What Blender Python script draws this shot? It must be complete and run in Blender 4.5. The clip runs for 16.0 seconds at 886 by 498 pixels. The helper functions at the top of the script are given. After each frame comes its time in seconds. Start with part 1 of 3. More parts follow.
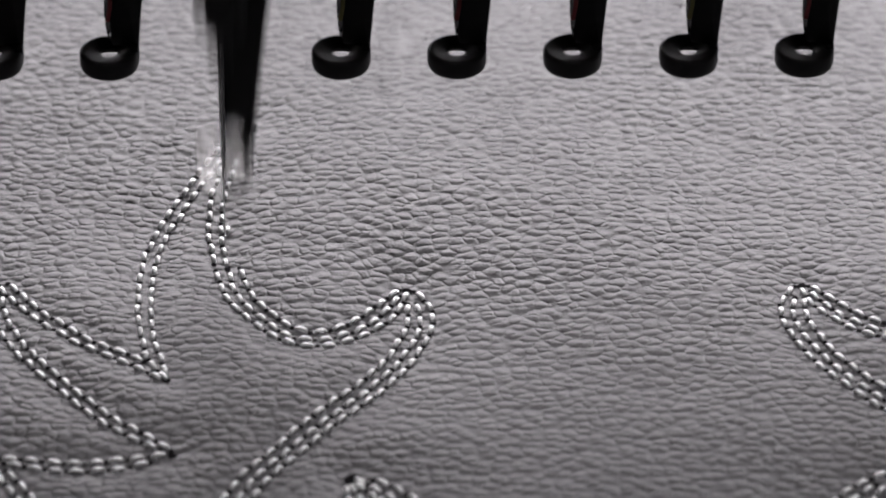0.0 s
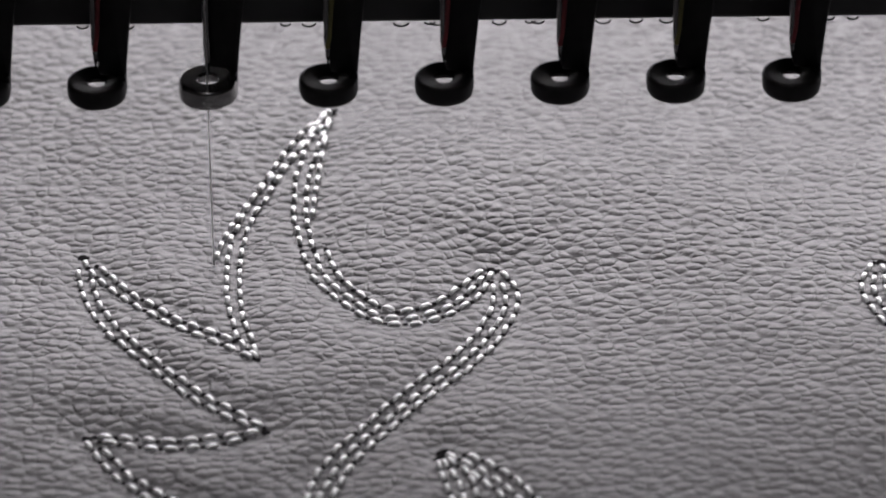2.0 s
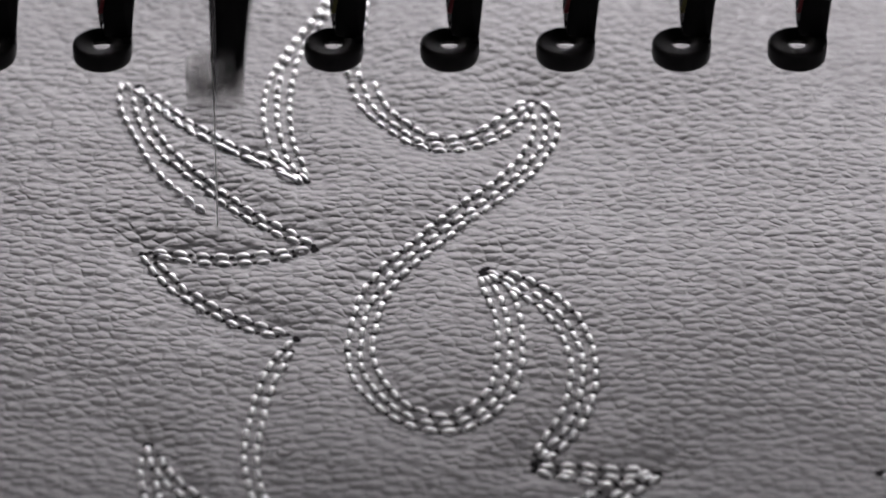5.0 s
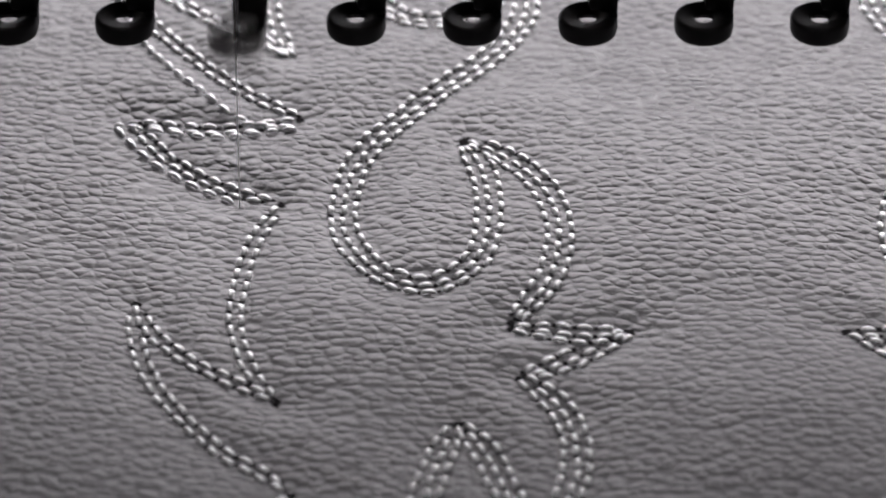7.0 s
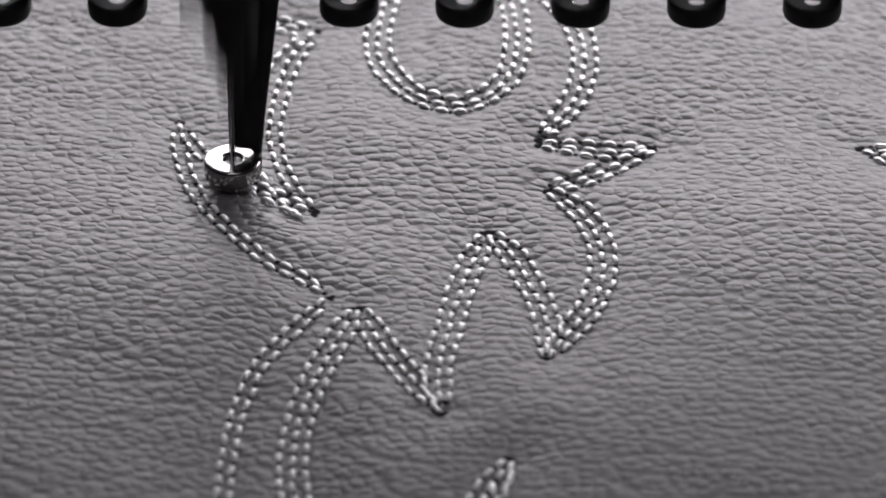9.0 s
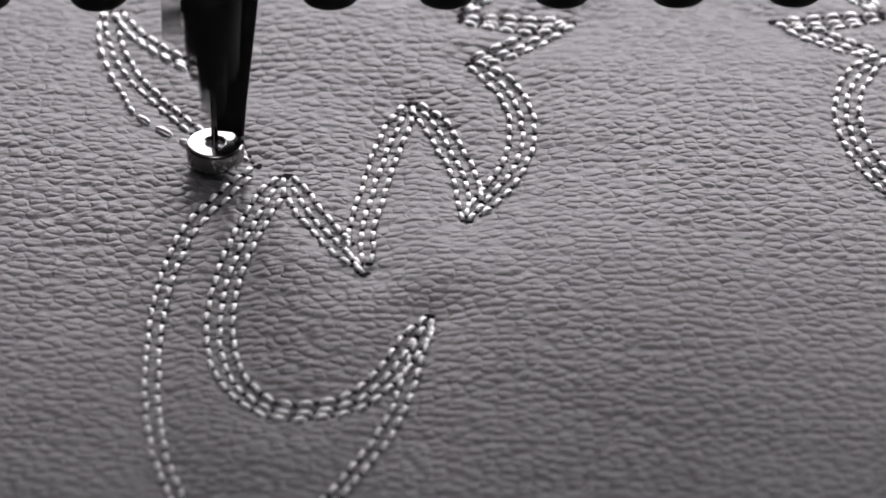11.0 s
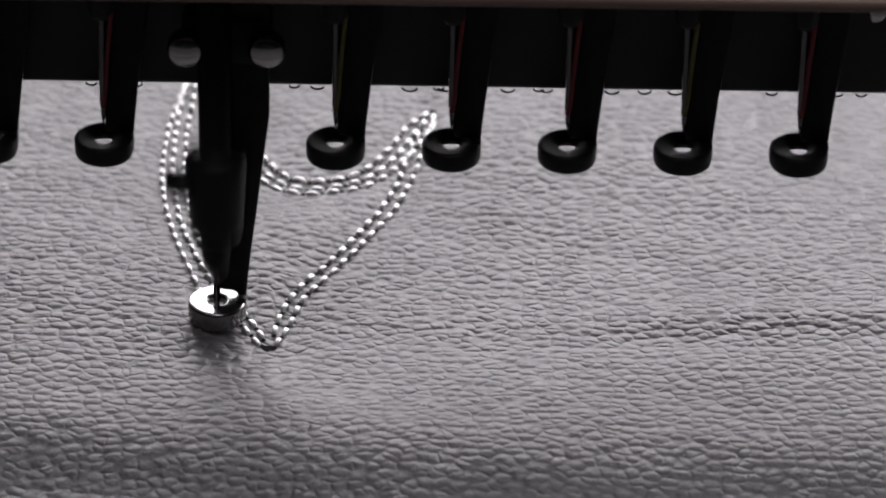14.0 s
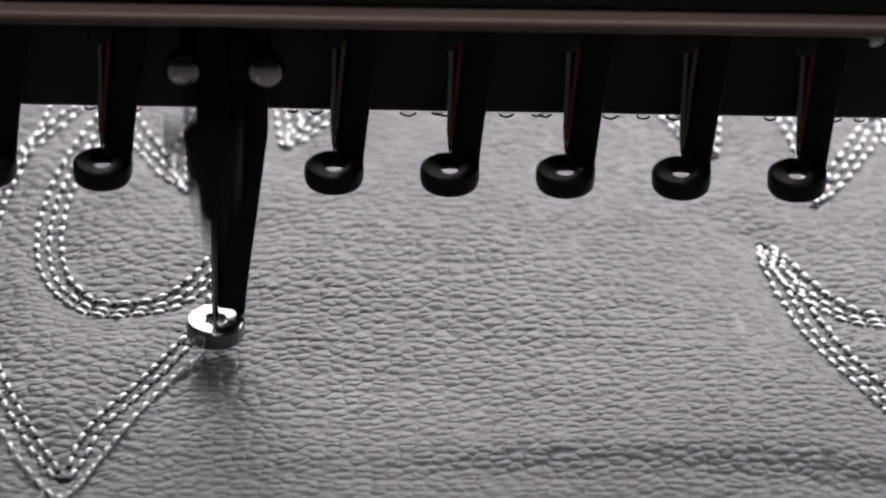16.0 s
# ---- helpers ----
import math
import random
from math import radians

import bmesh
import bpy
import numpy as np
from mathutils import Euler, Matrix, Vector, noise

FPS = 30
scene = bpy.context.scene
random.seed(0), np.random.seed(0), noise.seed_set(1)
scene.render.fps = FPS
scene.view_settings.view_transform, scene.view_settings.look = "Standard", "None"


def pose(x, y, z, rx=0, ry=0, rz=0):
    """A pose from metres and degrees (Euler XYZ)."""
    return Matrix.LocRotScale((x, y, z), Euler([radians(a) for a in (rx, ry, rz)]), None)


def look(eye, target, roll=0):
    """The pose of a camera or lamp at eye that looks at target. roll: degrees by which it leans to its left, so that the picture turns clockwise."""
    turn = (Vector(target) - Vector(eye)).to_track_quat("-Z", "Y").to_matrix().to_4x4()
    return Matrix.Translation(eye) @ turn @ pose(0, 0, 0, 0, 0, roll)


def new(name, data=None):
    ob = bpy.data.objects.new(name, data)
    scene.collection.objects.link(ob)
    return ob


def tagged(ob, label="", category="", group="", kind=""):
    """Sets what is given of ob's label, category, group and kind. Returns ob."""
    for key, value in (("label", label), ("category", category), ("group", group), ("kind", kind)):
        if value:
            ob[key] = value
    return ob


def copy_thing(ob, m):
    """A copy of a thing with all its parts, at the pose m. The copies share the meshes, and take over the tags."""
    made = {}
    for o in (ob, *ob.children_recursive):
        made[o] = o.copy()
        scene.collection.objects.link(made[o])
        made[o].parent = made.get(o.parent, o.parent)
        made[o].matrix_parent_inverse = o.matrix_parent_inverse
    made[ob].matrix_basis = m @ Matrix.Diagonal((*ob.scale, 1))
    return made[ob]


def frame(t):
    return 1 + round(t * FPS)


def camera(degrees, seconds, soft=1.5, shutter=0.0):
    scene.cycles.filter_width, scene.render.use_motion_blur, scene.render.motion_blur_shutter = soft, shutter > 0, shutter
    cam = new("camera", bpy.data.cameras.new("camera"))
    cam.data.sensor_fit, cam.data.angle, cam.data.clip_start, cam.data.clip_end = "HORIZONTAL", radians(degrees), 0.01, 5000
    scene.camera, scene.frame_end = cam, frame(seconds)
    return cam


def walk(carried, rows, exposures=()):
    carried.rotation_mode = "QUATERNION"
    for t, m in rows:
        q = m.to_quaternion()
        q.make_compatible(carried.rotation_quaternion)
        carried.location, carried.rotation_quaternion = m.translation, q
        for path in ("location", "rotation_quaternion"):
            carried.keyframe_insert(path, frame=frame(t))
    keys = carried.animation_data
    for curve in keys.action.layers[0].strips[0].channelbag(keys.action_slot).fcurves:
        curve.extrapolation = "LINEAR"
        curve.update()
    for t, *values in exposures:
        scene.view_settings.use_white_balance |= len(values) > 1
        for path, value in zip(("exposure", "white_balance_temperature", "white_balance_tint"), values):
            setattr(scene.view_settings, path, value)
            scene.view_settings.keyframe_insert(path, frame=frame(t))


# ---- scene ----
cam = camera(8.963, 16.0, soft=1.75, shutter=0.42)

# ---- path of the camera ----
MM = 0.001
EYE = (0.02400, -0.50161, 0.32421)
CAMERA_TURNS = [
    (0.0, 56.901, 0.272, -0.001),
    (0.5, 56.752, 0.555, -0.027),
    (1.0, 57.088, 0.283, -0.167),
    (1.5, 57.096, 0.372, -0.244),
    (2.0, 57.173, 0.590, -0.342),
    (2.5, 57.352, 0.641, -0.230),
    (3.0, 57.162, 0.476, -0.325),
    (3.5, 56.871, 0.331, -0.270),
    (4.0, 56.827, 0.432, -0.230),
    (4.5, 56.797, 0.249, -0.008),
    (5.0, 56.829, 0.097, 0.021),
    (5.2, 56.863, 0.055, 0.019),
    (7.3, 56.547, 0.088, 0.363),
    (7.5, 56.557, -0.059, 0.474),
    (8.0, 56.720, 0.053, 0.404),
    (8.2, 56.590, -0.062, 0.333),
    (10.3, 56.206, 0.157, 0.094),
    (10.5, 56.141, -0.147, 0.105),
    (11.0, 56.196, 0.302, -0.148),
    (11.3, 56.360, -0.077, -0.118),
    (11.5, 56.464, 0.245, -0.225),
    (12.0, 56.606, 0.216, -0.151),
    (12.5, 56.916, 0.225, -0.059),
    (13.0, 57.389, 0.159, 0.032),
    (13.5, 57.617, -0.292, 0.423),
    (14.0, 57.841, -0.704, 0.523),
    (14.5, 58.071, -0.403, 0.274),
    (15.0, 57.940, -0.330, 0.225),
    (15.5, 57.948, -0.400, 0.348),
    (16.0, 58.090, -0.752, 0.533),
]
walk(cam, [(t, pose(*EYE, rx, ry, rz)) for t, rx, ry, rz in CAMERA_TURNS])

cam.data.dof.use_dof = True
cam.data.dof.focus_distance = 0.594
cam.data.dof.aperture_fstop = 29.0

# ---- light ----
world = bpy.data.worlds.new("workshop_air")
world.use_nodes = True
world.node_tree.nodes["Background"].inputs[0].default_value = (0.75, 0.78, 0.85, 1)
world.node_tree.nodes["Background"].inputs[1].default_value = 0.05
scene.world = world
scene.view_settings.exposure = 0.0


def area_lamp(name, eye, target, wide, deep, watts, colour):
    data = bpy.data.lights.new(name, "AREA")
    data.shape, data.size, data.size_y, data.energy, data.color = "RECTANGLE", wide, deep, watts, colour
    ob = new(name, data)
    ob.matrix_world = look(eye, target)
    return ob


LAMP = area_lamp("head_led_light", (0.074, 0.125, 0.066), (0.044, -0.02, 0), 0.325, 0.066, 0.65, (1.0, 0.955, 1.0))
# added fill from overhead, no known fixture: lifts the stitches and near leather
FILL = area_lamp("overhead_fill_light", (0.15, -0.10, 1.62), (0, 0, 0), 1.2, 0.4, 10.5, (1.0, 0.965, 1.0))


# ---- materials ----
def material(name, colour, rough, metal=0.0, vary=0.15, scale=400.0, bump=0.0, bump_scale=900.0, spec=0.5, stretch=(1, 1, 1)):
    m = bpy.data.materials.new(name)
    m.use_nodes = True
    n, l = m.node_tree.nodes, m.node_tree.links
    p = n["Principled BSDF"]
    p.inputs["Roughness"].default_value, p.inputs["Metallic"].default_value = rough, metal
    p.inputs["Specular IOR Level"].default_value = spec
    co, mp = n.new("ShaderNodeTexCoord"), n.new("ShaderNodeMapping")
    mp.inputs["Scale"].default_value = stretch
    l.new(co.outputs["Object"], mp.inputs["Vector"])
    no, ra = n.new("ShaderNodeTexNoise"), n.new("ShaderNodeValToRGB")
    no.inputs["Scale"].default_value, no.inputs["Detail"].default_value = scale, 6
    l.new(mp.outputs[0], no.inputs["Vector"])
    ra.color_ramp.elements[0].position, ra.color_ramp.elements[1].position = 0.3, 0.7
    ra.color_ramp.elements[0].color = [c * (1 - vary) for c in colour] + [1]
    ra.color_ramp.elements[1].color = [min(1, c * (1 + vary)) for c in colour] + [1]
    l.new(no.outputs["Fac"], ra.inputs[0])
    l.new(ra.outputs[0], p.inputs["Base Color"])
    rr = n.new("ShaderNodeMapRange")
    rr.inputs["To Min"].default_value, rr.inputs["To Max"].default_value = max(0.02, rough - 0.08), min(1, rough + 0.08)
    l.new(no.outputs["Fac"], rr.inputs["Value"])
    l.new(rr.outputs[0], p.inputs["Roughness"])
    if bump:
        fine, bu = n.new("ShaderNodeTexNoise"), n.new("ShaderNodeBump")
        fine.inputs["Scale"].default_value, fine.inputs["Detail"].default_value = bump_scale, 4
        l.new(mp.outputs[0], fine.inputs["Vector"])
        bu.inputs["Strength"].default_value, bu.inputs["Distance"].default_value = 1.0, bump
        l.new(fine.outputs["Fac"], bu.inputs["Height"])
        l.new(bu.outputs[0], p.inputs["Normal"])
    return m


def leather_material():
    m = bpy.data.materials.new("grained_grey_leather")
    m.use_nodes = True
    n, l = m.node_tree.nodes, m.node_tree.links
    p = n["Principled BSDF"]
    p.inputs["Specular IOR Level"].default_value = 0.5

    def node(kind, **values):
        made = n.new(kind)
        for key, value in values.items():
            made.inputs[key.replace("_", " ")].default_value = value
        return made

    def maths(op, a, b):
        made = n.new("ShaderNodeMath")
        made.operation = op
        for slot, value in ((0, a), (1, b)):
            if isinstance(value, (int, float)):
                made.inputs[slot].default_value = value
            else:
                l.new(value, made.inputs[slot])
        return made.outputs[0]

    co = n.new("ShaderNodeTexCoord")
    # the hide's coordinates, bent a little so that no crease runs straight
    wander = node("ShaderNodeTexNoise", Scale=640.0, Detail=3.0, Roughness=0.65)
    l.new(co.outputs["Object"], wander.inputs["Vector"])
    shift = n.new("ShaderNodeVectorMath")
    shift.operation = "MULTIPLY_ADD"
    shift.inputs[1].default_value = (0.0011, 0.0008, 0.0)
    l.new(wander.outputs["Color"], shift.inputs[0])
    l.new(co.outputs["Object"], shift.inputs[2])
    # small convex pebbles that meet in sharp narrow creases
    mp = node("ShaderNodeMapping", Scale=(640, 860, 640))
    l.new(shift.outputs[0], mp.inputs["Vector"])
    cell = n.new("ShaderNodeTexVoronoi")
    cell.voronoi_dimensions, cell.feature = "2D", "DISTANCE_TO_EDGE"
    cell.inputs["Scale"].default_value, cell.inputs["Randomness"].default_value = 1.0, 0.9
    l.new(mp.outputs[0], cell.inputs["Vector"])
    cut = node("ShaderNodeMapRange", From_Min=0.0, From_Max=0.20)
    cut.interpolation_type = "SMOOTHSTEP"
    l.new(cell.outputs["Distance"], cut.inputs["Value"])
    hump = n.new("ShaderNodeTexVoronoi")
    hump.voronoi_dimensions, hump.feature = "2D", "SMOOTH_F1"
    for key, value in (("Scale", 1.0), ("Randomness", 0.9), ("Smoothness", 0.22)):
        hump.inputs[key].default_value = value
    l.new(mp.outputs[0], hump.inputs["Vector"])
    dome = node("ShaderNodeMapRange", From_Min=0.72, From_Max=0.08)
    dome.interpolation_type = "SMOOTHSTEP"
    l.new(hump.outputs["Distance"], dome.inputs["Value"])
    # short creases that run mostly across the hide
    mp = node("ShaderNodeMapping", Scale=(500, 1250, 500))
    l.new(shift.outputs[0], mp.inputs["Vector"])
    tilt = node("ShaderNodeTexNoise", Scale=1.0, Detail=2.0, Roughness=0.5, Distortion=0.4)
    l.new(mp.outputs[0], tilt.inputs["Vector"])
    # the creases are deep in some places and hardly there in others
    mp = node("ShaderNodeMapping", Scale=(480, 760, 480))
    l.new(co.outputs["Object"], mp.inputs["Vector"])
    worn = node("ShaderNodeTexNoise", Scale=1.0, Detail=2.0, Roughness=0.6)
    l.new(mp.outputs[0], worn.inputs["Vector"])
    depth = node("ShaderNodeMapRange", From_Min=0.40, From_Max=0.62, To_Min=0.0, To_Max=0.42)
    l.new(worn.outputs["Fac"], depth.inputs["Value"])
    groove = maths("MULTIPLY", maths("SUBTRACT", cut.outputs[0], 1.0), depth.outputs[0])
    pebble = maths("ADD", groove, maths("MULTIPLY", dome.outputs[0], 0.78))
    ease = node("ShaderNodeMapRange", From_Min=0.36, From_Max=0.54)
    ease.interpolation_type = "SMOOTHSTEP"
    l.new(tilt.outputs["Fac"], ease.inputs["Value"])
    crease = maths("MULTIPLY", ease.outputs[0], 0.20)
    fine = node("ShaderNodeTexNoise", Scale=2600.0, Detail=3.0)
    l.new(co.outputs["Object"], fine.inputs["Vector"])
    total = maths("ADD", maths("ADD", pebble, crease), maths("MULTIPLY", fine.outputs["Fac"], 0.12))
    # the grain is deeper in some parts of the hide than in others
    patch = node("ShaderNodeTexNoise", Scale=38.0, Detail=2.0)
    l.new(co.outputs["Object"], patch.inputs["Vector"])
    deep = node("ShaderNodeMapRange", From_Min=0.35, From_Max=0.65, To_Min=0.72, To_Max=1.0)
    l.new(patch.outputs["Fac"], deep.inputs["Value"])
    bu = node("ShaderNodeBump", Strength=1.0, Distance=0.00021)
    l.new(maths("MULTIPLY", total, deep.outputs[0]), bu.inputs["Height"])
    l.new(bu.outputs[0], p.inputs["Normal"])
    tone = n.new("ShaderNodeValToRGB")
    tone.color_ramp.elements[0].position, tone.color_ramp.elements[1].position = 0.3, 0.72
    tone.color_ramp.elements[0].color = (0.080, 0.077, 0.080, 1)
    tone.color_ramp.elements[1].color = (0.122, 0.118, 0.122, 1)
    mixed = node("ShaderNodeTexNoise", Scale=320.0, Detail=6.0, Roughness=0.65)
    l.new(co.outputs["Object"], mixed.inputs["Vector"])
    l.new(mixed.outputs["Fac"], tone.inputs[0])
    l.new(tone.outputs[0], p.inputs["Base Color"])
    gloss = node("ShaderNodeMapRange", From_Min=0.3, From_Max=0.7, To_Min=0.36, To_Max=0.52)
    l.new(mixed.outputs["Fac"], gloss.inputs["Value"])
    l.new(gloss.outputs[0], p.inputs["Roughness"])
    return m


LEATHER = leather_material()
THREAD = material("white_polyester_thread", (0.95, 0.955, 0.96), 0.37, metal=0.32, vary=0.04, scale=1500, bump=0.00001, bump_scale=3500, spec=1.0, stretch=(1, 3, 3))
# light passes through the loose filaments of the thread
thread_shader = THREAD.node_tree.nodes["Principled BSDF"]
thread_shader.inputs["Subsurface Weight"].default_value = 0.35
thread_shader.inputs["Subsurface Radius"].default_value = (1.0, 1.0, 1.0)
thread_shader.inputs["Subsurface Scale"].default_value = 0.0006

# near-black colour painted for the shade inside the needle holes
HOLE_SHADE = material("painted_hole_shade", (0.010, 0.009, 0.010), 0.95, scale=2000, spec=0.05)
# the working foot's ring: lighter colour for steel that catches the lamp
LIT_RING = material("lit_polished_ring", (0.32, 0.315, 0.31), 0.20, 1.0, 0.12, 700, 0.000012, 2500)
STEEL = material("polished_steel", (0.62, 0.61, 0.60), 0.16, 1.0, 0.1, 700, 0.000012, 2500)
CHROME = material("dark_chromed_steel", (0.17, 0.165, 0.165), 0.17, 1.0, 0.1, 700, 0.000012, 2500)
# the same steel seen backlit: its shade is painted into the near-black colour
SHADED_STEEL = material("shaded_steel", (0.020, 0.019, 0.020), 0.52, 0.1, 0.3, 500, 0.00002, 1800, spec=0.25)
CASE = material("black_painted_metal", (0.014, 0.013, 0.014), 0.42, 0.0, 0.3, 260, 0.00002, 1500)
TRIM = material("brown_anodised_metal", (0.27, 0.185, 0.155), 0.5, 0.2, 0.25, 180, 0.00002, 1200, stretch=(0.15, 1, 1))
RED = material("dark_red_thread", (0.34, 0.05, 0.06), 0.6, scale=1500)
OLIVE = material("olive_green_thread", (0.26, 0.24, 0.08), 0.6, scale=1500)
WIRE = material("blued_wire", (0.10, 0.10, 0.10), 0.3, 0.9, scale=900)
FOAM = material("dark_foam_backing", (0.05, 0.05, 0.05), 0.95, scale=300)
TABLE = material("grey_laminate", (0.25, 0.25, 0.26), 0.4, scale=60)
WALLS = material("dim_workshop_paint", (0.16, 0.16, 0.165), 0.8, scale=9)
FLOOR = material("dark_workshop_concrete", (0.07, 0.07, 0.07), 0.7, scale=12)


# ---- mesh helpers ----
def mesh_of(name, bm, mat, smooth=True):
    me = bpy.data.meshes.new(name)
    bmesh.ops.recalc_face_normals(bm, faces=bm.faces)
    bm.to_mesh(me)
    bm.free()
    me.materials.append(mat)
    for poly in me.polygons:
        poly.use_smooth = smooth
    return me


def part(name, bm, mat, parent, label="", smooth=True):
    ob = new(name, mesh_of(name, bm, mat, smooth))
    ob.parent = parent
    return tagged(ob, label)


def box_bm(x0, x1, y0, y1, z0, z1, bevel=0.0):
    bm = bmesh.new()
    bmesh.ops.create_cube(bm, size=1)
    bmesh.ops.scale(bm, vec=(x1 - x0, y1 - y0, z1 - z0), verts=bm.verts)
    bmesh.ops.translate(bm, vec=((x0 + x1) / 2, (y0 + y1) / 2, (z0 + z1) / 2), verts=bm.verts)
    if bevel:
        bmesh.ops.bevel(bm, geom=list(bm.edges), offset=bevel, segments=3, affect="EDGES", profile=0.5)
    return bm


def lathe_bm(profile, steps=40, closed=False, cx=0.0, cy=0.0):
    """A body of revolution about z from (radius, z) pairs."""
    bm = bmesh.new()
    rings = []
    for r, z in profile:
        rings.append([bm.verts.new((cx + r * math.cos(2 * math.pi * k / steps), cy + r * math.sin(2 * math.pi * k / steps), z)) for k in range(steps)])
    pairs = list(zip(rings, rings[1:])) + ([(rings[-1], rings[0])] if closed else [])
    for a, b in pairs:
        for k in range(steps):
            bm.faces.new((a[k], a[(k + 1) % steps], b[(k + 1) % steps], b[k]))
    if not closed:
        bm.faces.new(rings[0][::-1])
        bm.faces.new(rings[-1])
    return bm


def tube_bm(points, radius, sides=8, bm=None):
    bm = bm or bmesh.new()
    pts = [Vector(p) for p in points]
    rings = []
    for i, p in enumerate(pts):
        d = (pts[min(i + 1, len(pts) - 1)] - pts[max(i - 1, 0)]).normalized()
        u = d.cross(Vector((0, 1, 0.01))).normalized()
        w = d.cross(u)
        rings.append([bm.verts.new(p + radius * (math.cos(2 * math.pi * k / sides) * u + math.sin(2 * math.pi * k / sides) * w)) for k in range(sides)])
    for a, b in zip(rings, rings[1:]):
        for k in range(sides):
            bm.faces.new((a[k], a[(k + 1) % sides], b[(k + 1) % sides], b[k]))
    bm.faces.new(rings[0][::-1])
    bm.faces.new(rings[-1])
    return bm


# ---- the embroidered design, in millimetres on the leather ----
PITCH, ROW = 2.15, 1.3


def mirror(line):
    """The design repeats as its own mirror image about a line that leans a little."""
    axis = 39.3 - 0.028 * (line[:, 1] + 11)
    return np.stack([2 * axis - line[:, 0], line[:, 1]], 1)



def spline(points, step=0.25):
    """An even polyline through the points."""
    p = [np.array(q, float) for q in points]
    p = [2 * p[0] - p[1]] + p + [2 * p[-1] - p[-2]]
    out = []
    for a, b, c, d in zip(p, p[1:], p[2:], p[3:]):
        for u in np.linspace(0, 1, 24, endpoint=False):
            out.append(0.5 * (2 * b + (c - a) * u + (2 * a - 5 * b + 4 * c - d) * u * u + (3 * b - a - 3 * c + d) * u ** 3))
    out = np.array(out + [p[-2]])
    s = np.concatenate([[0], np.cumsum(np.hypot(*np.diff(out, axis=0).T))])
    even = np.linspace(0, s[-1], max(3, int(s[-1] / step)))
    return np.stack([np.interp(even, s, out[:, k]) for k in (0, 1)], 1)


THREE, TWO = (-ROW, 0, ROW), (-ROW / 2, ROW / 2)
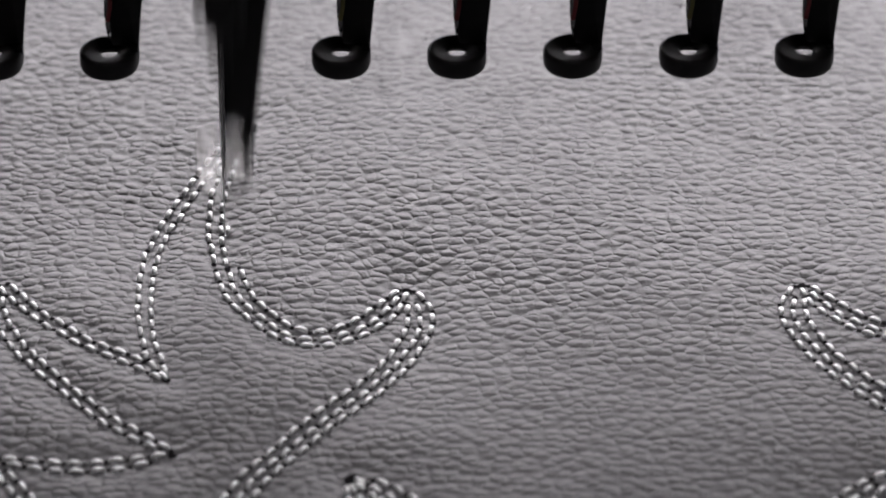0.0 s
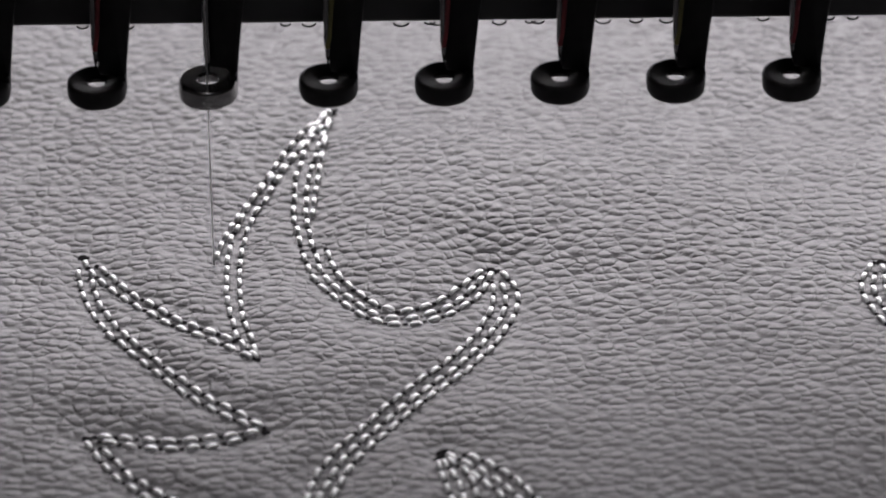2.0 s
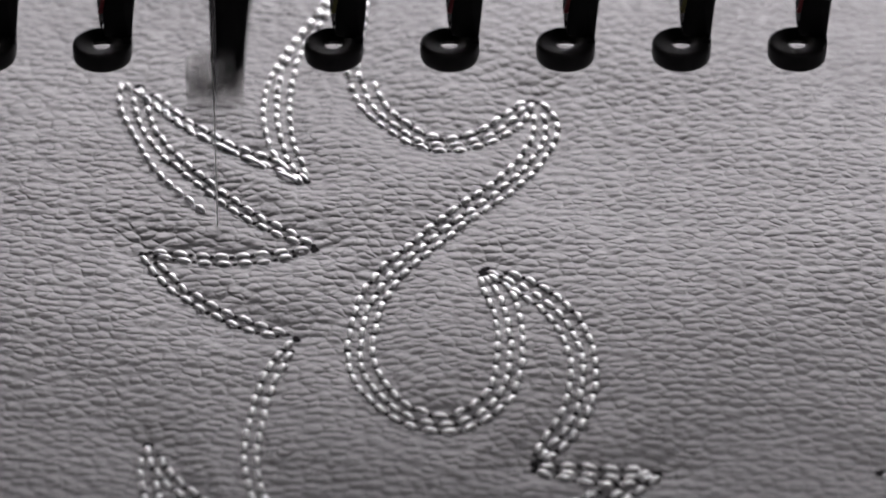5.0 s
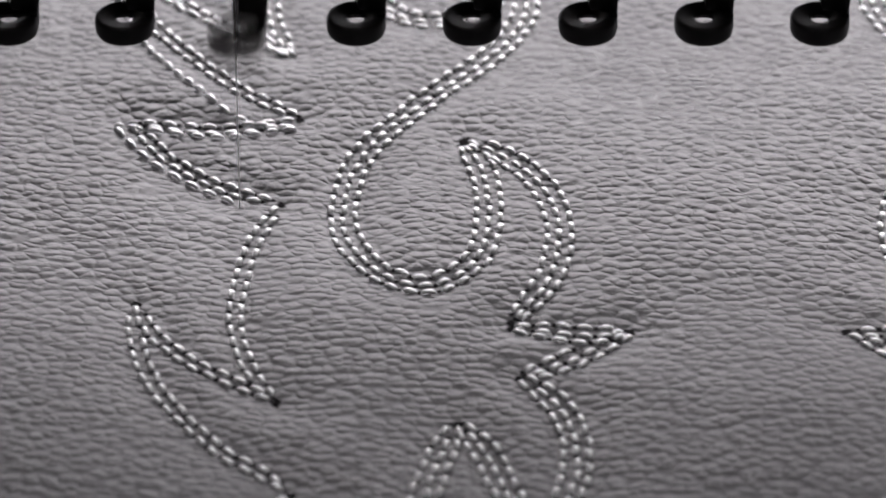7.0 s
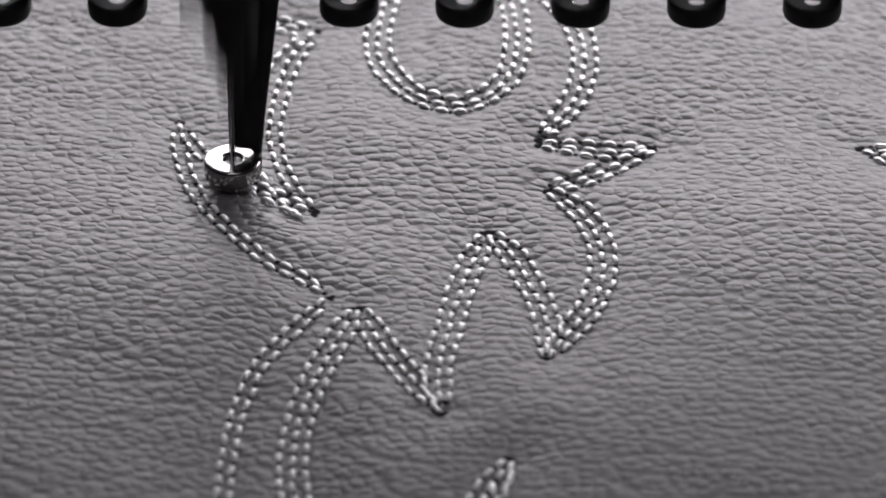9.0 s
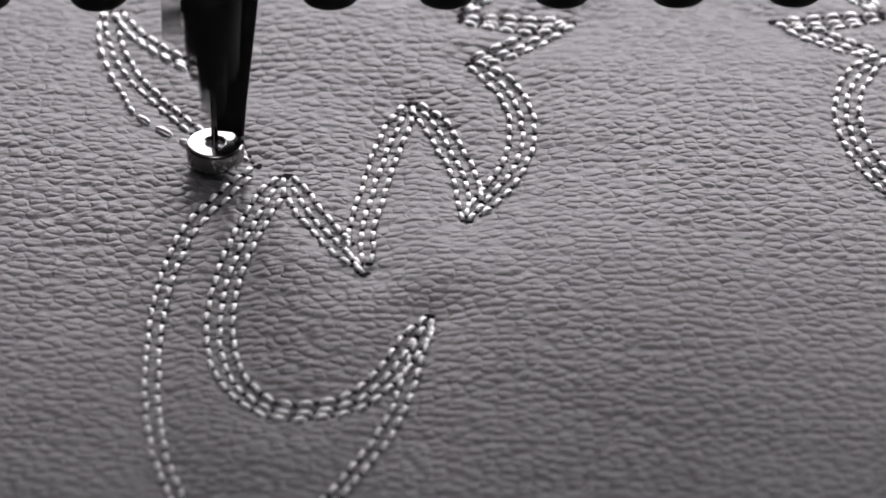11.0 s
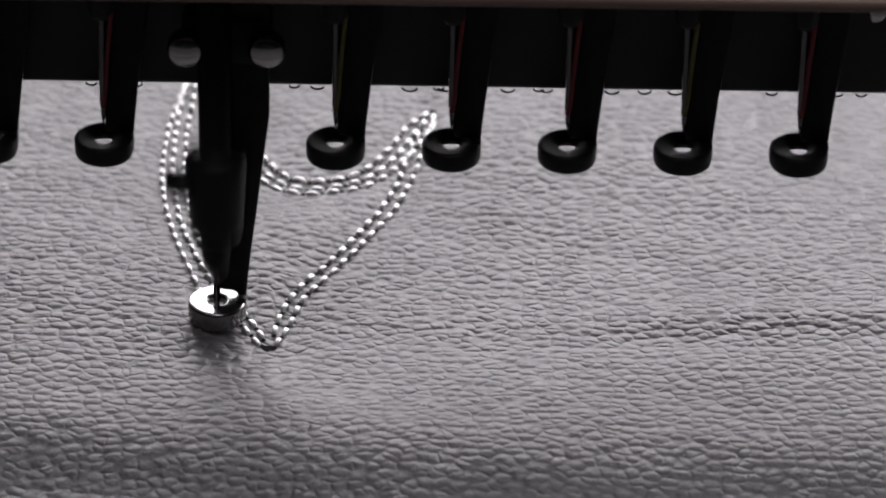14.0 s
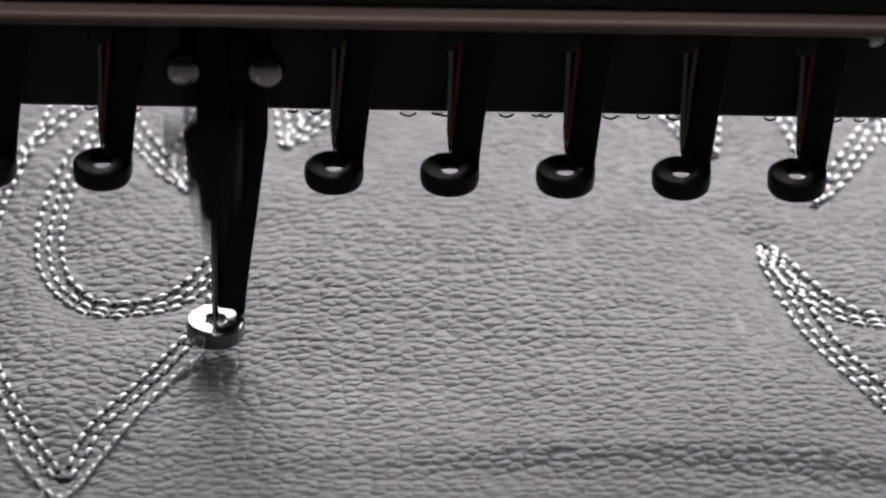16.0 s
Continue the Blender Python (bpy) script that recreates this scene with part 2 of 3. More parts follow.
DESIGN = [
    ([(2.0, 21.9), (0.3, 15.4), (-1.0, 6.9), (-1.0, 0.3), (-0.2, -6.2)], (-ROW, 0)),
    ([(-0.2, -6.2), (1.4, -12.1), (3.8, -15.8), (7.3, -19.4), (11.4, -19.0), (15.4, -15.6), (18.6, -9.9)], THREE),
    ([(1.7, 21.1), (-2.1, 14.8), (-6.4, 3.7), (-8.1, -2.8), (-8.6, -10.3), (-8.2, -17.7), (-7.3, -22.8), (-5.8, -27.6)], TWO),
    ([(-24.5, -7.0), (-22.6, -10.8), (-20.3, -14.2), (-17.3, -17.6), (-13.6, -21.2), (-9.6, -23.8), (-5.5, -27.7)], TWO),
    ([(-24.7, -7.0), (-23.9, -13.4), (-22.5, -18.2), (-20.6, -22.2), (-17.9, -26.2), (-14.3, -30.8), (-10.3, -35.2), (-4.4, -40.0)], TWO),
    ([(-4.4, -40.2), (-9.1, -41.5), (-13.8, -42.1), (-18.6, -41.5), (-22.8, -40.6)], TWO),
    ([(-22.8, -40.6), (-19.0, -46.9), (-15.3, -50.6), (-11.1, -53.8), (-6.1, -56.0)], TWO),
    ([(18.9, -9.9), (20.2, -15.6), (18.4, -22.1), (15.3, -27.8), (11.1, -33.4), (6.9, -39.4), (3.4, -44.8), (1.4, -50.1), (0.5, -56.4), (0.6, -61.5), (2.1, -66.6), (5.3, -71.1), (9.3, -72.8), (12.7, -70.7), (15.0, -66.7), (15.8, -60.6), (15.7, -54.3), (14.8, -49.1), (12.9, -44.3)], THREE),
    ([(13.1, -43.7), (16.9, -47.0), (20.1, -51.2), (22.3, -56.4), (23.2, -62.6), (22.7, -68.7), (21.2, -73.6), (18.0, -79.0)], THREE),
    ([(17.8, -79.9), (22.0, -80.7), (26.2, -81.3), (30.4, -80.4)], THREE),
    ([(30.4, -80.4), (26.1, -84.0), (22.5, -86.7), (18.7, -88.3)], THREE),
    ([(18.7, -88.3), (21.9, -92.0), (23.8, -96.7), (24.5, -101.9), (24.0, -107.0), (22.5, -112.0), (20.4, -116.0), (18.4, -120.4)], THREE),
    ([(18.4, -120.4), (18.7, -116.0), (18.2, -111.0), (16.8, -106.0), (15.1, -100.6), (12.6, -96.0)], THREE),
    ([(12.4, -96.0), (10.0, -105.6), (8.5, -114.8), (7.4, -123.1), (7.8, -130.2)], THREE),
    ([(-0.6, -110.6), (1.8, -118.0), (5.0, -124.1), (8.4, -130.0)], THREE),
    ([(-20.6, -75.0), (-18.6, -81.0), (-15.2, -85.6), (-11.8, -88.5), (-7.8, -91.2), (-5.5, -92.6)], TWO),
    ([(-20.7, -75.0), (-20.6, -79.5), (-19.6, -85.4), (-17.8, -91.2), (-14.2, -97.4), (-10.6, -102.1), (-7.0, -105.1), (-3.5, -108.6)], TWO),
    ([(-6.0, -56.1), (-8.3, -61.9), (-9.8, -69.8), (-10.3, -77.6), (-9.4, -84.2), (-7.8, -89.0), (-5.6, -93.2)], TWO),
    ([(-0.8, -110.8), (-3.7, -119.9), (-5.9, -128.4), (-6.8, -136.4), (-6.5, -143.0), (-4.6, -149.6), (-1.0, -153.8), (3.1, -154.0), (7.2, -152.4), (10.8, -147.0), (14.8, -137.6)], THREE),
    ([(-3.6, -108.8), (-6.7, -114.3), (-10.1, -120.2), (-12.3, -128.3), (-13.2, -136.3), (-13.4, -146.3), (-12.9, -155.0), (-11.6, -163.4), (-9.1, -171.7), (-5.8, -179.7), (-2.3, -186.7)], TWO),
    ([(-1.7, -186.7), (0.4, -177.8), (3.8, -171.3), (7.3, -164.6), (10.8, -156.2), (12.6, -147.8), (14.7, -137.8)], TWO),
]
LINES = [(spline(points), rows) for points, rows in DESIGN]
OPEN_START, OPEN_END = (1,), (0,)      # where one line runs on into the next


def closing(line, index):
    """How far apart the rows of a line lie along it: they draw together where it ends in a tip."""
    s = np.concatenate([[0], np.cumsum(np.hypot(*np.diff(line, axis=0).T))])
    wide = np.ones(len(s))
    if index not in OPEN_START:
        wide = np.minimum(wide, 0.3 + s / 6.0)
    if index not in OPEN_END:
        wide = np.minimum(wide, 0.3 + (s[-1] - s) / 6.0)
    return wide[:, None]


def offset_line(line, by):
    d = np.gradient(line, axis=0)
    d /= np.hypot(d[:, 0], d[:, 1])[:, None] + 1e-9
    return line + by * np.stack([-d[:, 1], d[:, 0]], 1)


def stitches_on(line, phase):
    """Ends of the stitches along a row."""
    s = np.concatenate([[0], np.cumsum(np.hypot(*np.diff(line, axis=0).T))])
    at = np.arange(phase * PITCH, s[-1], PITCH)
    pts = np.stack([np.interp(at, s, line[:, k]) for k in (0, 1)], 1)
    return list(zip(pts, pts[1:]))


# ---- the needle's way over the leather: seconds, x, y in millimetres; 1 marks a sharp turn ----
NEEDLE_WAY = [
    (0.00, 0.00, 0.00, 0),
    (0.50, 1.02, 12.81, 0),
    (0.74, 1.90, 22.80, 1),
    (1.00, -1.35, 14.11, 0),
    (1.50, -7.13, 2.66, 0),
    (2.00, -10.06, -8.99, 0),
    (2.50, -9.26, -21.37, 0),
    (2.76, -5.40, -28.60, 1),
    (3.00, -15.50, -19.90, 0),
    (3.50, -23.34, -10.00, 0),
    (3.60, -24.61, -8.63, 0),
    (3.69, -25.85, -6.40, 1),
    (3.80, -26.15, -10.00, 0),
    (3.90, -25.85, -12.70, 0),
    (4.00, -25.12, -15.14, 0),
    (4.50, -21.11, -26.37, 0),
    (5.00, -14.35, -36.07, 0),
    (5.20, -10.76, -40.34, 0),
    (5.42, -4.20, -42.20, 1),
    (5.85, -14.00, -43.60, 0),
    (6.25, -24.60, -41.00, 1),
    (6.55, -19.80, -48.60, 0),
    (6.90, -12.00, -55.20, 0),
    (7.12, -7.60, -57.60, 1),
    (7.30, -9.32, -60.70, 0),
    (7.50, -11.16, -65.93, 0),
    (8.00, -12.21, -77.58, 0),
    (8.20, -11.62, -83.87, 0),
    (8.45, -9.00, -91.20, 0),
    (8.64, -6.00, -95.00, 1),
    (8.95, -13.00, -88.80, 0),
    (9.25, -17.60, -83.40, 0),
    (9.58, -20.90, -74.40, 1),
    (9.83, -21.30, -83.50, 0),
    (10.10, -19.50, -92.00, 0),
    (10.30, -17.71, -96.69, 0),
    (10.50, -16.56, -100.07, 0),
    (10.78, -8.60, -107.20, 1),
    (11.00, -7.61, -109.52, 0),
    (11.50, -9.75, -120.29, 0),
    (12.00, -13.10, -132.52, 0),
    (12.50, -14.58, -144.78, 0),
    (13.00, -14.18, -156.79, 0),
    (13.50, -11.73, -168.88, 0),
    (14.00, -7.20, -182.32, 0),
    (14.40, -1.80, -191.40, 1),
    (14.50, -0.70, -189.80, 0),
    (15.00, 2.48, -181.93, 0),
    (15.50, 7.50, -170.24, 0),
    (16.00, 12.85, -161.64, 0),
]


def needle_at(t):
    """Where on the leather the needle stands at t seconds."""
    k = max(i for i, row in enumerate(NEEDLE_WAY[:-1]) if row[0] <= t + 1e-9)
    a, b = NEEDLE_WAY[k], NEEDLE_WAY[k + 1]

    def speed(i):
        row = NEEDLE_WAY[i]
        if row[3] or i in (0, len(NEEDLE_WAY) - 1):
            return None
        p, q = NEEDLE_WAY[i - 1], NEEDLE_WAY[i + 1]
        return np.array([(q[j] - p[j]) / (q[0] - p[0]) for j in (1, 2)])

    h = b[0] - a[0]
    chord = np.array([(b[j] - a[j]) / h for j in (1, 2)])
    va, vb = speed(k), speed(k + 1)
    va, vb = chord if va is None else va, chord if vb is None else vb
    u = (t - a[0]) / h
    pa, pb = np.array(a[1:3]), np.array(b[1:3])
    return (2 * u ** 3 - 3 * u * u + 1) * pa + (u ** 3 - 2 * u * u + u) * h * va + (3 * u * u - 2 * u ** 3) * pb + (u ** 3 - u * u) * h * vb


STITCH_HZ = 11.623
ACTIVE_X = -0.45
ASIDE = np.array([ACTIVE_X, 0.0])
SEWN = [(i / STITCH_HZ, needle_at(max(0.0, (i - 1) / STITCH_HZ)) + ASIDE, needle_at(i / STITCH_HZ) + ASIDE) for i in range(1, int(16 * STITCH_HZ) + 1)]


# ---- relief of the padded leather ----
SEAMS = np.concatenate([line[::3] for line, rows in LINES] + [mirror(line[::3]) for line, rows in LINES])


def relief(x, y):
    """Height of the leather's face in millimetres, for arrays x and y."""
    near = np.full(x.shape, 1e9)
    for sx, sy in SEAMS:
        np.minimum(near, (x - sx) ** 2 + (y - sy) ** 2, out=near)
    d = np.sqrt(near)
    z = -0.20 * np.exp(-(d / 2.6) ** 2) - 1.10 * np.exp(-d / 10.0)
    z += 0.60 * np.sin(x * 0.075 + 0.9 * np.sin(y * 0.05)) * np.sin(y * 0.083 + 0.4) + 0.07 * np.sin(x * 0.31 + y * 0.23) * np.sin(y * 0.29 - x * 0.12)
    # the soft fold that runs across below the motif
    fold = y + 180.0 + 0.05 * (x - 30) + 1.5 * np.sin(x * 0.07)
    z += (0.30 * np.exp(-(fold / 3.0) ** 2) - 0.30 * np.exp(-((fold + 4.5) / 3.0) ** 2)) / (1 + np.exp(-(x - 26) / 6))
    trough = y + 217.0 + 2.0 * np.sin(x * 0.05)
    z += -1.8 * np.exp(-(trough / 7.0) ** 2) + 0.6 * np.exp(-((trough - 13) / 8.0) ** 2)
    return z


def leather_sheet():
    xs = np.concatenate([[-300, -220, -150, -110, -85], np.arange(-72, 108, 0.8), [120, 145, 190, 260, 340]])
    ys = np.concatenate([[-520, -420, -340, -300], np.arange(-275, 75, 0.95), [82, 95, 110]])
    gx, gy = np.meshgrid(xs, ys)
    gz = relief(gx, gy)
    nx, ny = len(xs), len(ys)
    verts = np.stack([gx, gy, gz], -1).reshape(-1, 3) * MM
    i = np.arange(nx * ny).reshape(ny, nx)
    faces = np.stack([i[:-1, :-1], i[:-1, 1:], i[1:, 1:], i[1:, :-1]], -1).reshape(-1, 4)
    rim = np.concatenate([i[0, :], i[1:, -1], i[-1, -2::-1], i[-2:0:-1, 0]])
    low = verts[rim].copy()
    low[:, 2] = -0.005
    base = len(verts)
    m = len(rim)
    skirt = [(int(rim[k]), base + k, base + (k + 1) % m, int(rim[(k + 1) % m])) for k in range(m)]
    me = bpy.data.meshes.new("leather_sheet")
    me.from_pydata(np.concatenate([verts, low]).tolist(), [], faces.tolist() + skirt + [tuple(range(base + m - 1, base - 1, -1))])
    me.materials.append(LEATHER)
    for poly in me.polygons:
        poly.use_smooth = True
    ob = new("leather_sheet", me)
    return tagged(ob, "pebbled grey leather sheet with white triple-stitched scroll embroidery", "leather")


def stitch_shape(length, bm=None, at=None):
    """One stitch: a thread that arches out of one hole and into the next, along x."""
    own = bm is None
    bm = bm or bmesh.new()
    rings = []
    for u, z, r in ((-0.50, -0.50, 0.11), (-0.45, -0.12, 0.21), (-0.28, 0.06, 0.26), (0.0, 0.11, 0.28), (0.28, 0.06, 0.26), (0.45, -0.12, 0.21), (0.50, -0.50, 0.11)):
        ring = []
        for y, h in ((-1.0, -0.9), (-0.74, 0.40), (0.0, 0.56), (0.74, 0.40), (1.0, -0.9)):
            v = Vector((u * length, r * y, z + 0.55 * r * h)) * MM
            ring.append(bm.verts.new(at @ v if at else v))
        rings.append(ring)
    for a, b in zip(rings, rings[1:]):
        for k in range(5):
            bm.faces.new((a[k], a[(k + 1) % 5], b[(k + 1) % 5], b[k]))
    return bm if not own else mesh_of("stitch", bm, THREAD)


def stitch_pose(a, b, z):
    a, b = np.array(a), np.array(b)
    mid, d = (a + b) / 2, b - a
    return Matrix.Translation((mid[0] * MM, mid[1] * MM, z * MM)) @ Matrix.Rotation(math.atan2(d[1], d[0]), 4, "Z")


def sew(sheet):
    """The finished embroidery: the rows that the camera passes nearest as single stitches, the rest joined."""
    single = stitch_shape(PITCH * 0.68)
    rng = random.Random(4)
    plan = []
    for index, (line, rows) in enumerate(LINES):
        for mirrored in (False, True):
            for by in THREE if mirrored else rows:
                row = offset_line(line, by * closing(line, index))
                if mirrored:
                    row = mirror(row)
                plan.append((index, mirrored, stitches_on(row, 0.12 + 0.06 * rng.random())))
    ends = np.array([q for _, _, row in plan for pair in row for q in pair])
    left = 290
    taken = {}

    def crowded(x, y):
        """True where another stitch already lies in the same spot."""
        i, j = int(x // 1), int(y // 1)
        near = [q for a in (i - 1, i, i + 1) for b in (j - 1, j, j + 1) for q in taken.get((a, b), ())]
        if any(math.hypot(x - q[0], y - q[1]) < 0.72 for q in near):
            return True
        taken.setdefault((i, j), []).append((x, y))
        return False

    holes = bmesh.new()
    rest = {False: bmesh.new(), True: bmesh.new()}
    for index, mirrored, row in plan:
        if not row:
            continue
        mids = np.array([(a + b) / 2 for a, b in row])
        zs = relief(mids[:, 0], mids[:, 1]) + 0.22
        apart = not mirrored and index in SINGLE_LINES and left >= len(row)
        joined = None if apart else rest[mirrored]
        for (a, b), z in zip(row, zs):
            if crowded(*((a + b) / 2)):
                continue
            jog = np.array([rng.gauss(0, 0.06), rng.gauss(0, 0.06)])
            m = stitch_pose(a + jog, b + jog, z + rng.gauss(0, 0.03)) @ Matrix.Rotation(rng.gauss(0, 0.07), 4, "Z")
            if apart:
                ob = new("stitch", single)
                ob.parent, ob.matrix_basis = sheet, m
                left -= 1
            else:
                stitch_shape(PITCH * 0.68, joined, m)
    for bm in rest.values():
        tagged(part("stitching", bm, THREAD, sheet), kind="stuff")
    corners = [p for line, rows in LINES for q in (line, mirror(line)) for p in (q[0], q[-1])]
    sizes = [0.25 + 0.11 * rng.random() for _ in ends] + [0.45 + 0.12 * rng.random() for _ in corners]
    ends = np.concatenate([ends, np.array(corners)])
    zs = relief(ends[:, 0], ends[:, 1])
    # no real recess: a low dark disc gives each hole its painted shade
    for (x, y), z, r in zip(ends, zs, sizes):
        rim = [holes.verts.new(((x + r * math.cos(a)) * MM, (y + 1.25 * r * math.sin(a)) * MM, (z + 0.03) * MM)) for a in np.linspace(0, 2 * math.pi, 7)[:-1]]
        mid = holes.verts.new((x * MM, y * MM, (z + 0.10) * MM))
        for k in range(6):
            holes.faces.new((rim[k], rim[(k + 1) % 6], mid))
    tagged(part("hole_shade_disc", holes, HOLE_SHADE, sheet), kind="stuff")
    # the row that is being sewn: each stitch is drawn up out of the leather when its turn comes
    fresh = []
    mids = np.array([(a + b) / 2 for _, a, b in SEWN])
    zs = relief(mids[:, 0], mids[:, 1]) + 0.34
    for (t, a, b), z in zip(SEWN, zs):
        ob = new("stitch", stitch_shape(max(1.0, float(np.hypot(*(b - a))) * 0.70)))
        ob.parent = sheet
        up = stitch_pose(a, b, z)
        ob.matrix_basis = up
        fresh.append((ob, t, up))
    return fresh


# ---- presser feet and needles ----
LIFT = 19.9       # millimetres by which a resting foot hangs over the leather
FEET_X = [12.0 * k for k in range(-3, 6)]


def shank_bm(low):
    """The flat blade that carries the ring: narrow at the foot, wider above, with rounded edges."""
    outline = [(0.15, low), (1.9, low - 0.2), (2.3, low - 0.9), (2.35, 0.4), (3.0, 0.35), (3.08, 2.6), (3.5, 7.0), (4.35, 14.0), (5.3, 22.0), (5.6, 24.5), (5.6, 48.0), (-1.6, 48.0), (-1.6, 24.5), (-0.9, 21.5), (-0.35, 13.0), (0.1, 5.5)]
    bm = bmesh.new()
    front = [bm.verts.new((x * MM, 0.5 * MM, z * MM)) for x, z in outline]
    face = bm.faces.new(front)
    made = bmesh.ops.extrude_face_region(bm, geom=[face])
    bmesh.ops.translate(bm, vec=(0, 1.5 * MM, 0), verts=[v for v in made["geom"] if isinstance(v, bmesh.types.BMVert)])
    bmesh.ops.recalc_face_normals(bm, faces=bm.faces)
    bmesh.ops.bevel(bm, geom=list(bm.edges), offset=0.35 * MM, segments=2, affect="EDGES", profile=0.5)
    # the heel that joins the blade to the ring's side
    heel = box_bm(2.2 * MM, 3.07 * MM, -0.4 * MM, 1.6 * MM, 0.35 * MM, 2.5 * MM, 0.3 * MM)
    kept = bpy.data.meshes.new("heel")
    heel.to_mesh(kept)
    heel.free()
    bm.from_mesh(kept)
    bpy.data.meshes.remove(kept)
    return bm


def presser_foot(metal, label):
    ob = new("presser_foot")
    tagged(ob, label, "presser foot", "row of presser feet")
    ring = [(0.98, 1.74), (1.06, 1.64), (2.5, 1.6), (2.7, 1.4), (2.78, 0.1), (2.85, 0.0), (2.98, 0.06), (3.06, 0.4), (3.06, 1.65), (3.04, 1.8), (2.98, 1.98), (2.88, 2.07), (2.76, 2.1), (2.6, 2.1), (1.4, 2.1), (1.24, 2.1), (1.1, 2.06), (1.0, 1.92)]
    dished = [(0.84, 1.66), (0.94, 1.57), (2.6, 1.50), (2.78, 1.2), (2.8, 0.2), (2.86, 0.1), (2.94, 0.2), (3.02, 0.48), (3.06, 0.9), (3.06, 1.75), (3.0, 1.98), (2.86, 2.1), (2.68, 2.12), (2.45, 2.08), (2.0, 2.00), (1.5, 1.90), (1.15, 1.83), (0.9, 1.78)]
    # lit colour for the working ring, painted shade for all else
    own = LIT_RING if metal is None else metal
    ring = ring if own is LIT_RING else dished
    metal = SHADED_STEEL
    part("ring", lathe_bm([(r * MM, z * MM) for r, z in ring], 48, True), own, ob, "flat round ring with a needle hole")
    part("shank", shank_bm(3.0 if own is LIT_RING else 2.3), metal, ob)
    collar = box_bm(-3.4 * MM, 5.9 * MM, 0.0, 4.2 * MM, 30.2 * MM, 36.7 * MM, 1.4 * MM)
    part("clamp", collar, metal, ob)
    for cx in (-2.9, 5.4):
        bm = lathe_bm([(0.2 * MM, -0.7 * MM), (1.5 * MM, -0.6 * MM), (1.9 * MM, 0.2 * MM), (1.9 * MM, 1.6 * MM), (1.5 * MM, 2.2 * MM)], 20)
        bmesh.ops.rotate(bm, verts=bm.verts, cent=(0, 0, 0), matrix=Matrix.Rotation(radians(90), 3, "X"))
        bmesh.ops.translate(bm, verts=bm.verts, vec=(cx * MM, 0.2 * MM, 33.2 * MM))
        part("screw", bm, STEEL, ob, "worn steel screw head")
    return ob


def needle_unit(thread, label, slack=0.0):
    """A needle with its clamp and bar; z = 0 at the needle's point."""
    ob = new("needle_bar")
    tagged(ob, label, "needle", "row of needles")
    part("needle", lathe_bm([(0.03 * MM, 0), (0.22 * MM, 1.2 * MM), (0.36 * MM, 3.0 * MM), (0.38 * MM, 16 * MM), (0.62 * MM, 17.2 * MM), (0.62 * MM, 24 * MM)], 16), CHROME, ob, "shiny steel needle")
    part("bar", lathe_bm([(0.8 * MM, 13.3 * MM), (1.25 * MM, 14.0 * MM), (1.6 * MM, 17.0 * MM), (1.9 * MM, 60 * MM)], 24, False, 0.0, -0.6 * MM), SHADED_STEEL, ob)
    part("needle_clamp", lathe_bm([(2.0 * MM, 18.0 * MM), (2.5 * MM, 18.4 * MM), (2.75 * MM, 19.4 * MM), (3.25 * MM, 27.2 * MM), (3.1 * MM, 28.2 * MM), (1.8 * MM, 28.7 * MM)], 28, False, 0.1 * MM, -0.6 * MM), SHADED_STEEL, ob)
    knob = lathe_bm([(0.3 * MM, 0), (1.5 * MM, 0.3 * MM), (1.7 * MM, 1.2 * MM), (1.5 * MM, 3.0 * MM)], 18)
    bmesh.ops.rotate(knob, verts=knob.verts, cent=(0, 0, 0), matrix=Matrix.Rotation(radians(-90), 3, "Y"))
    bmesh.ops.translate(knob, verts=knob.verts, vec=(-2.0 * MM, -1.4 * MM, 25.0 * MM))
    part("clamp_screw", knob, SHADED_STEEL, ob)
    if slack:
        drop, thick = [(-0.1, -0.3, 2.4 - slack), (-0.1, -0.35, 2.6), (-0.1, -0.45, 9), (0.2, 0.2, 16), (0.3, 0.3, 58)], 0.075
    else:
        drop, thick = [(0.0, -0.3, 2.4), (0.25, -0.3, 4), (0.6, -0.35, 9), (1.4, -0.4, 18), (2.0, -2.9, 24), (2.3, -2.9, 58)], 0.24
    part("thread", tube_bm([Vector(p) * MM for p in drop], thick * MM, 6), thread, ob, "thread running down to the needle's eye")
    return ob


